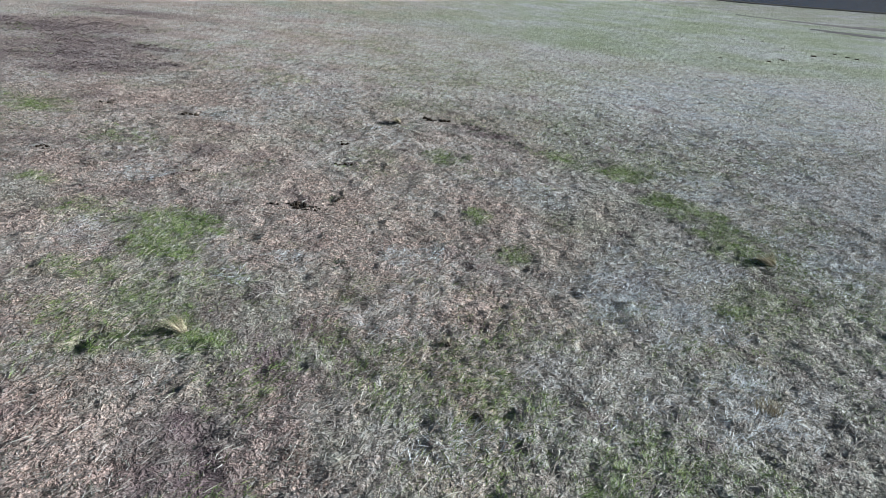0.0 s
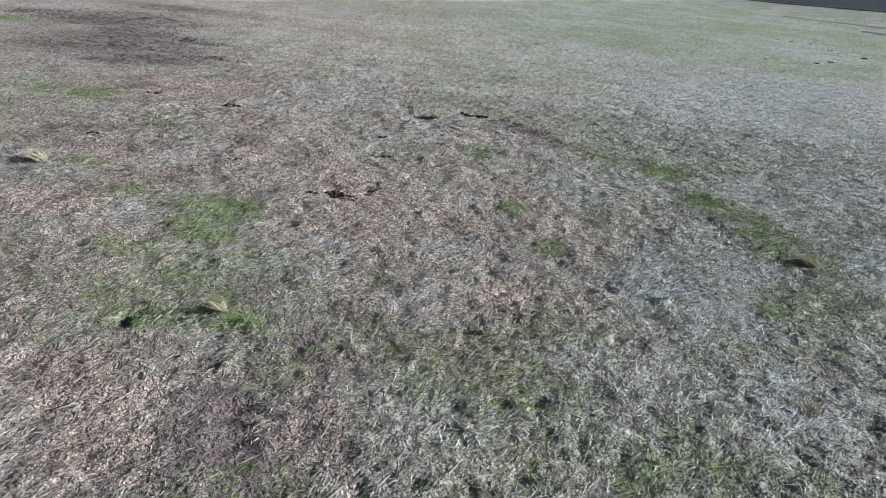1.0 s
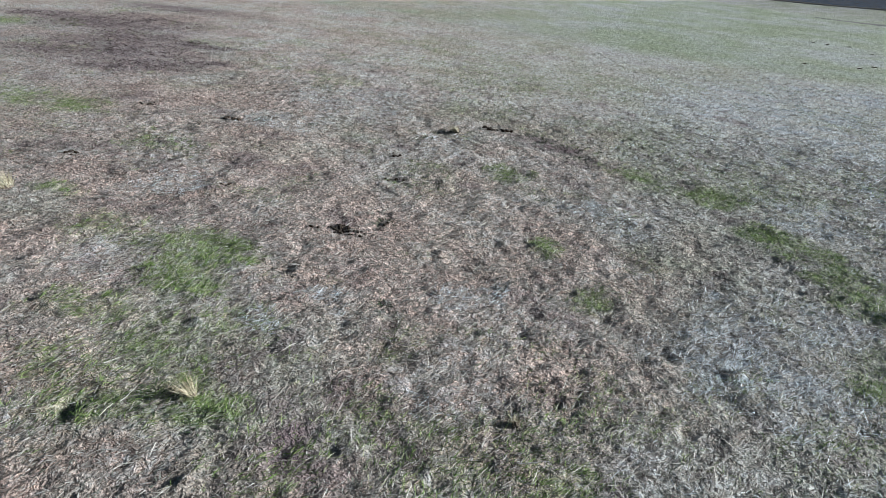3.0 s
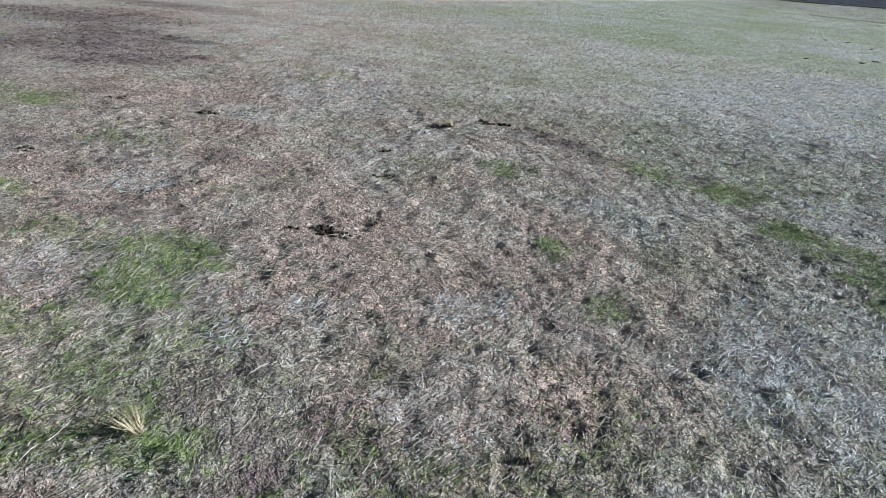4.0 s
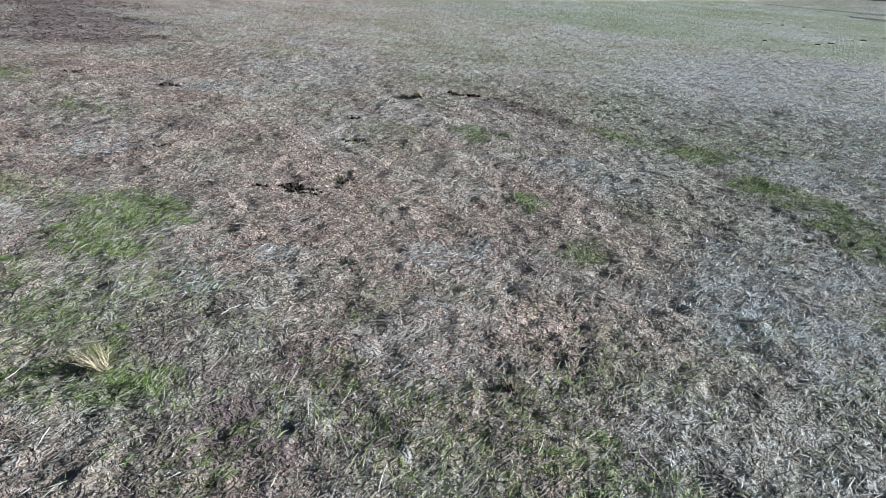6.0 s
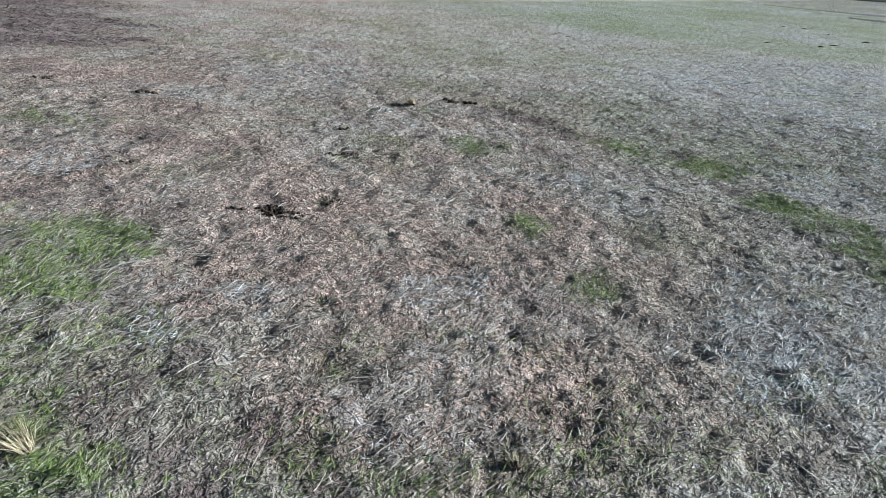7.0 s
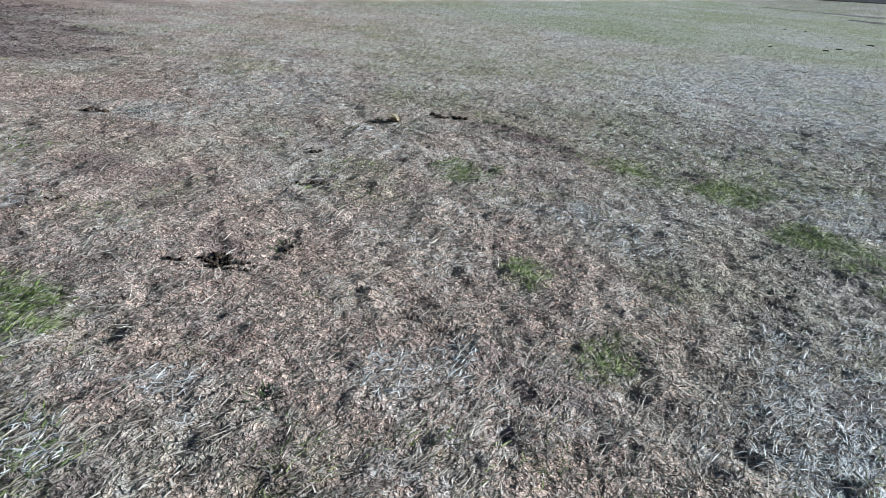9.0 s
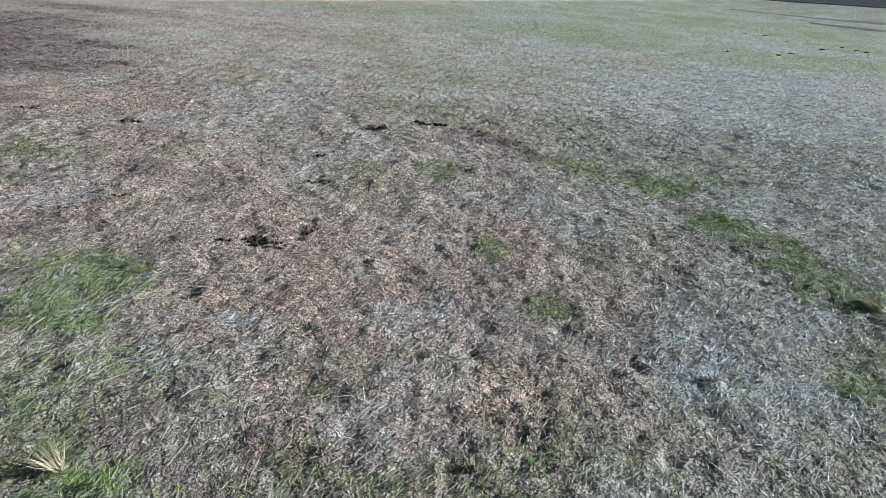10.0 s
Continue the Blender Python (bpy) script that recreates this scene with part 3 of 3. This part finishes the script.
def leaf_shape(name, droop, waist, material):
    """A leaf one unit long along x, one unit wide at its waist, folded along its middle and drooping."""
    bm = bmesh.new()
    rows = []
    for s in (0.0, 0.3, 0.65, 1.0):
        w = 0.5 * (0.35 + 0.65 * math.sin(math.pi * min(1, s / (2 * waist)))) * (1 - s**3)
        z = -droop * s * s
        rows.append([bm.verts.new((s, -w, z + 0.02 * w)), bm.verts.new((s, 0, z)), bm.verts.new((s, w, z + 0.02 * w))] if s < 1 else [bm.verts.new((s, 0, z))])
    for p, q in zip(rows, rows[1:]):
        if len(q) == 3:
            bm.faces.new((p[0], q[0], q[1], p[1]))
            bm.faces.new((p[1], q[1], q[2], p[2]))
        else:
            bm.faces.new((p[0], q[0], p[1]))
            bm.faces.new((p[1], q[0], p[2]))
    me = bpy.data.meshes.new(name)
    bm.to_mesh(me)
    bm.free()
    me.materials.append(material)
    return me


DRY_BLADES = [leaf_shape("blade", d, 0.35, MAT_TUSSOCK) for d in (0.05, 0.18, 0.32)]
WEED_LEAVES = [leaf_shape("leaf", d, 0.5, MAT_LEAF) for d in (0.1, 0.25, 0.4)]


def put_leaf(name, me, parent, at, az, lift, length, width, roll):
    ob = new(name, me)
    ob.parent = parent
    ob.matrix_basis = Matrix.LocRotScale(at, Euler((roll, -lift, az)), (length, width, length))
    return ob


def tussock(x, y, radius, tall, count, seed, lean=(-0.75, 0.25), label="pale dry tussock of tall grass standing in green turf", wide=1.0):
    rng = np.random.default_rng(seed)
    z0 = float(height(np.array([x]), np.array([y]))[0])
    root = tagged(new("grass_tussock"), label, "tussock", group="tussocks of the pasture")
    root.location = (x, y, z0)
    bm = bmesh.new()
    bmesh.ops.create_icosphere(bm, subdivisions=3, radius=1)
    for v in bm.verts:
        k = 0.8 + 0.4 * noise.noise(v.co * 2.3 + Vector((seed, 0, 0)))
        v.co = Vector((v.co.x * radius * k, v.co.y * radius * k, v.co.z * 0.08 * k - 0.02))
    part("root_mound", bm, MAT_EARTH, root, "dark earthy root mound")
    for k in range(count):
        a, r = rng.uniform(0, 6.28), radius * math.sqrt(rng.uniform(0, 1))
        dx, dy = lean[0] + 0.3 * math.cos(a) + rng.normal(0, 0.2), lean[1] + 0.3 * math.sin(a) + rng.normal(0, 0.2)
        put_leaf("blade", DRY_BLADES[k % 3], root, (r * math.cos(a), r * math.sin(a), 0.02), math.atan2(dy, dx), min(1.4, max(0.2, 1.3 - 0.7 * math.hypot(dx, dy))),
                 tall * rng.uniform(0.5, 1.1), wide * rng.uniform(0.0045, 0.009), rng.uniform(-0.8, 0.8))
    return root


tussock(-3.96, -2.62, 0.06, 0.44, 80, 1, (-0.55, 0.25), wide=1.1)
tussock(-10.95, 2.5, 0.17, 0.5, 120, 2, (-0.6, 0.25), "pale dry tussock leaning over its own dark shadow", 1.9)
tussock(-2.35, 11.5, 0.07, 0.34, 120, 3, (-0.75, 0.25), "low pale tussock on trodden soil", 2.2)
tussock(7.6, 2.85, 0.15, 0.38, 190, 4, (-0.6, 0.3), "low straw-coloured tussock beside green grass", 1.7)
tussock(0.28, -1.97, 0.07, 0.12, 60, 5, (0.0, 0.3), "small yellowing grass tuft on dry soil")
tussock(5.4, -2.7, 0.2, 0.2, 160, 6, (0.2, 0.5), "low bleached tussock among fallen straw", 1.3)


def lump(bm, place, size, seed, flat=0.7):
    got = bmesh.ops.create_icosphere(bm, subdivisions=2, radius=1)
    for v in got["verts"]:
        k = 0.75 + 0.5 * (noise.noise(v.co * 1.7 + Vector((seed * 3.1, 0, 0))) + 0.5)
        v.co = Vector((v.co.x * size * k, v.co.y * size * k, v.co.z * size * k * flat)) + Vector(place)


def heap(name, x, y, rx, ry, count, size, seed, material, piece, label, category, group):
    """A loose heap: every lump is a part of its own and rests on the ground."""
    rng = np.random.default_rng(seed)
    z0 = float(height(np.array([x]), np.array([y]))[0])
    root = tagged(new(name), label, category, group=group)
    root.location = (x, y, z0)
    for k in range(count):
        a, r = rng.uniform(0, 6.28), math.sqrt(rng.uniform(0, 1))
        lx, ly, s = rx * r * math.cos(a), ry * r * math.sin(a), size * rng.uniform(0.4, 1.1)
        lz = float(height(np.array([x + lx]), np.array([y + ly]))[0]) - z0 + 0.35 * s + max(0, 0.9 - r) * size * 0.3
        bm = bmesh.new()
        lump(bm, (0, 0, 0), s, seed * 50 + k)
        ob = part(piece, bm, material, root)
        ob.location = (lx, ly, lz)
    return root


def weed_clump(x, y, radius, count, seed):
    rng = np.random.default_rng(seed)
    z0 = float(height(np.array([x]), np.array([y]))[0])
    root = tagged(new("weed_clump"), "low dark green weed clump flat in dry turf", "weed", group="weed clumps in the turf")
    root.location = (x, y, z0)
    a, r = rng.uniform(0, 6.28, count), radius * np.sqrt(rng.uniform(0, 1, count))
    lx, ly = r * np.cos(a), r * np.sin(a)
    lz = height(x + lx, y + ly) - z0
    for k in range(count):
        put_leaf("leaf", WEED_LEAVES[k % 3], root, (lx[k], ly[k], lz[k]), a[k] + rng.normal(0, 0.6), rng.uniform(0.1, 0.8), rng.uniform(0.05, 0.13), rng.uniform(0.012, 0.03), rng.uniform(-0.4, 0.4))
    return root


for n, (wx, wy, wr, wn) in enumerate((
    (0.1, 12.0, 0.5, 90), (0.75, 11.6, 0.65, 130), (1.35, 11.3, 0.55, 100), (1.75, 10.7, 0.3, 60), (-9.3, 6.6, 0.6, 100), (-10.2, 6.4, 0.5, 80),
    (0.6, 6.5, 0.3, 80), (-2.15, 0.35, 0.16, 50), (-2.9, 3.65, 0.22, 60), (-2.7, 11.3, 0.4, 90), (-3.2, 10.2, 0.3, 70), (-8.3, 9.9, 0.35, 70), (-6.6, 10.1, 0.3, 60), (7.2, 2.5, 0.3, 90), (-5.25, -3.3, 0.2, 70), (-4.4, -2.75, 0.3, 110), (-3.6, -3.0, 0.22, 90),
)):
    weed_clump(wx, wy, wr, wn, 60 + n)

DUNG = "scattered heap of dark dung on bare soil"
for n, (dx, dy, drx, dry, count, size) in enumerate((
    (-3.72, 3.05, 0.24, 0.24, 34, 0.04), (-3.3, 2.92, 0.22, 0.12, 16, 0.036), (-4.2, 2.88, 0.16, 0.06, 6, 0.033),
    (-9.15, 9.55, 0.3, 0.16, 11, 0.06), (-1.3, 12.6, 0.25, 0.2, 12, 0.08), (-0.8, 12.55, 0.2, 0.15, 8, 0.07), (-3.3, 6.5, 0.26, 0.14, 8, 0.05), (-11.1, 4.85, 0.22, 0.14, 8, 0.05), (-3.75, 8.35, 0.2, 0.16, 9, 0.045), (-12.2, 9.9, 0.25, 0.2, 8, 0.045), (-6.9, 4.4, 0.2, 0.1, 6, 0.03), (-2.85, 3.6, 0.14, 0.1, 5, 0.035),
)):
    heap("dung_heap", dx, dy, drx, dry, count, size, n + 1, MAT_DUNG, "dung_lump", DUNG if count > 5 else "few dark dung lumps lying on bare soil", "dung heap", "dung heaps")
for n, (mx, my, mr) in enumerate((
    (25.3, 57.7, 0.14), (26.4, 57.2, 0.16), (28.2, 56.8, 0.18), (29.3, 48.3, 0.24), (28.4, 52.7, 0.13), (32.9, 49.6, 0.2), (32.6, 51.4, 0.16), (33.3, 48.8, 0.2),
    (22.9, 41.9, 0.17), (24.6, 43.6, 0.18), (18.9, 41.2, 0.14),
)):
    heap("earth_mound", mx, my, mr, mr * 0.6, 14, mr * 0.35, 20 + n, MAT_EARTH, "clod", "small dark mound of crumbly earth on far pasture", "earth mound", "mounds on the far pasture")


def reed(x, y, az, length, seed):
    """A broken, slightly bent stalk lying on the turf."""
    bm = bmesh.new()
    rings, sides = 6, 6
    bend = 0.12 * math.sin(seed * 2.4)
    last = None
    for k in range(rings):
        s = k / (rings - 1)
        px, py = x + length * (s - 0.5) * math.cos(az + bend * s), y + length * (s - 0.5) * math.sin(az + bend * s)
        pz = float(height(np.array([px]), np.array([py]))[0]) + 0.03 + 0.04 * s
        r = 0.0055 * (1 - 0.5 * s) * (1.25 if k in (2, 4) else 1)
        ring = [bm.verts.new((px - r * math.sin(az) * math.cos(q), py + r * math.cos(az) * math.cos(q), pz + r * math.sin(q))) for q in [6.283 * j / sides for j in range(sides)]]
        if last:
            for j in range(sides):
                bm.faces.new((last[j], last[(j + 1) % sides], ring[(j + 1) % sides], ring[j]))
        else:
            bm.faces.new(ring[::-1])
        last = ring
    bm.faces.new(last)
    me = bpy.data.meshes.new("reed_stalk")
    bm.to_mesh(me)
    bm.free()
    me.materials.append(MAT_REED)
    return tagged(new("reed_stalk", me), "pale broken dry reed stalk lying on the turf", "stalk", group="loose reed stalks")


REEDS = [(-4.95, 0.55, 0.5, 0.5), (-4.6, 0.75, 0.4, 0.45), (-7.6, 0.75, 0.6, 0.35), (-6.6, 0.5, -0.6, 0.35), (-2.71, -1.71, 0.15, 0.3), (-4.3, -1.9, -0.5, 0.3)]
rng = np.random.default_rng(77)
for n in range(110):
    ry = rng.uniform(-6, 6)
    REEDS.append((rng.uniform(-5, 6) * (1 + 0.04 * (ry + 6)), ry, rng.normal(1.0, 0.45), rng.uniform(0.15, 0.32)))
for n, r in enumerate(REEDS):
    reed(*r, n)


def dead_weeds():
    rng = np.random.default_rng(5)
    x, y = rng.uniform(-30, -9, 100000), rng.uniform(12, 30, 100000)
    keep = rng.uniform(0, 1, len(x)) < np.clip(1.3 * spread(x, y, BROWN, 37, 0.6) - 0.25, 0, 1)
    x, y = x[keep], y[keep]
    n = len(x)
    me = blade_mesh("dead_weeds", x, y, rng.uniform(0, 6.28, n), rng.uniform(0.1, 0.32, n), rng.uniform(0.015, 0.045, n),
                    rng.uniform(0.03, 0.55, n), rng.uniform(0, 0.4, n), rng.uniform(-0.6, 0.6, n), MAT_WEED)
    return tagged(new("dead_weeds", me), "patch of dead dark brown weeds on the pasture", "weeds", kind="stuff")


dead_weeds()


# ---- the pond at the far edge of the field ----
def build_pond():
    """A sheet of water with an uneven shore, and the low dark bank along it."""
    u = np.arange(-96, 97, 2.0)
    wob = 1.3 * (fractal(u, 0 * u, 9.0, 13, 3) - 0.5) + 0.02 * u**2 / 10
    rows = []
    for k, v in enumerate((0.0, 6.0, 20.0, 60.0, 150.0)):
        past = v + wob * (1 - k / 4)
        rows.append(np.stack([57.5 + 0.865 * past + 0.5 * u, 122 + 0.5 * past - 0.865 * u, np.full(len(u), POND_Z + 0.08)], 1))
    n = len(u)
    a = (np.arange(4)[:, None] * n + np.arange(n - 1)[None]).ravel()
    quads = np.stack([a, a + 1, a + n + 1, a + n], 1)[:, ::-1]
    me = raw_mesh("water", np.concatenate(rows), quads.ravel(), np.full(len(quads), 4))
    me.materials.append(MAT_WATER)
    tagged(new("water", me), "slate-blue rippled pond water past the far pasture", "water", kind="structure")
    section = ((-1.6, -0.05), (-0.9, 0.1), (-0.1, 0.17), (0.5, 0.12), (0.9, -0.05))
    strip = []
    for v, z in section:
        past = v + wob + 0.3 * (fractal(u, 0 * u + v, 3.0, 19, 2) - 0.5)
        strip.append(np.stack([57.5 + 0.865 * past + 0.5 * u, 122 + 0.5 * past - 0.865 * u, POND_Z + z * (0.6 + 0.8 * fractal(u, 0 * u, 5.0, 29, 3))], 1))
    me = raw_mesh("bank", np.concatenate(strip), quads.ravel(), np.full(len(quads), 4))
    me.materials.append(MAT_BANK)
    tagged(new("bank", me), "low dark earth bank along the pond shore", "bank", kind="structure")


def wheel_rut(ends, seed):
    """A low dark lip of mud beside an old wheel rut on the far pasture."""
    (x0, y0), (x1, y1) = ends
    t = np.linspace(0, 1, 40)
    nx, ny = np.array([-(y1 - y0), x1 - x0]) / math.hypot(x1 - x0, y1 - y0)
    bend = 0.6 * np.sin(np.pi * t) + 1.2 * (fractal(9 * t, 0 * t, 2.0, seed, 3) - 0.5)
    rows = []
    for v, z in ((-1.8, -0.03), (-0.6, 0.06), (0.6, 0.07), (1.9, -0.03)):
        off = bend + v * (0.4 + 0.9 * np.sin(np.pi * t))
        px, py = x0 + (x1 - x0) * t + nx * off, y0 + (y1 - y0) * t + ny * off
        rows.append(np.stack([px, py, height(px, py) + z * (0.5 + fractal(20 * t, 0 * t + v, 2.0, seed + 3, 2))], 1))
    a = (np.arange(3)[:, None] * 40 + np.arange(39)[None]).ravel()
    quads = np.stack([a, a + 1, a + 41, a + 40], 1)
    me = raw_mesh("wheel_rut", np.concatenate(rows), quads.ravel(), np.full(len(quads), 4))
    me.materials.append(MAT_RUT)
    return tagged(new("wheel_rut", me), "old dark mud wheel rut across the far pasture", "rut", kind="structure")


build_pond()
wheel_rut(((39, 95), (55, 80)), 3)
wheel_rut(((42, 77), (49, 69)), 5)
wheel_rut(((45, 90), (60, 77)), 7)
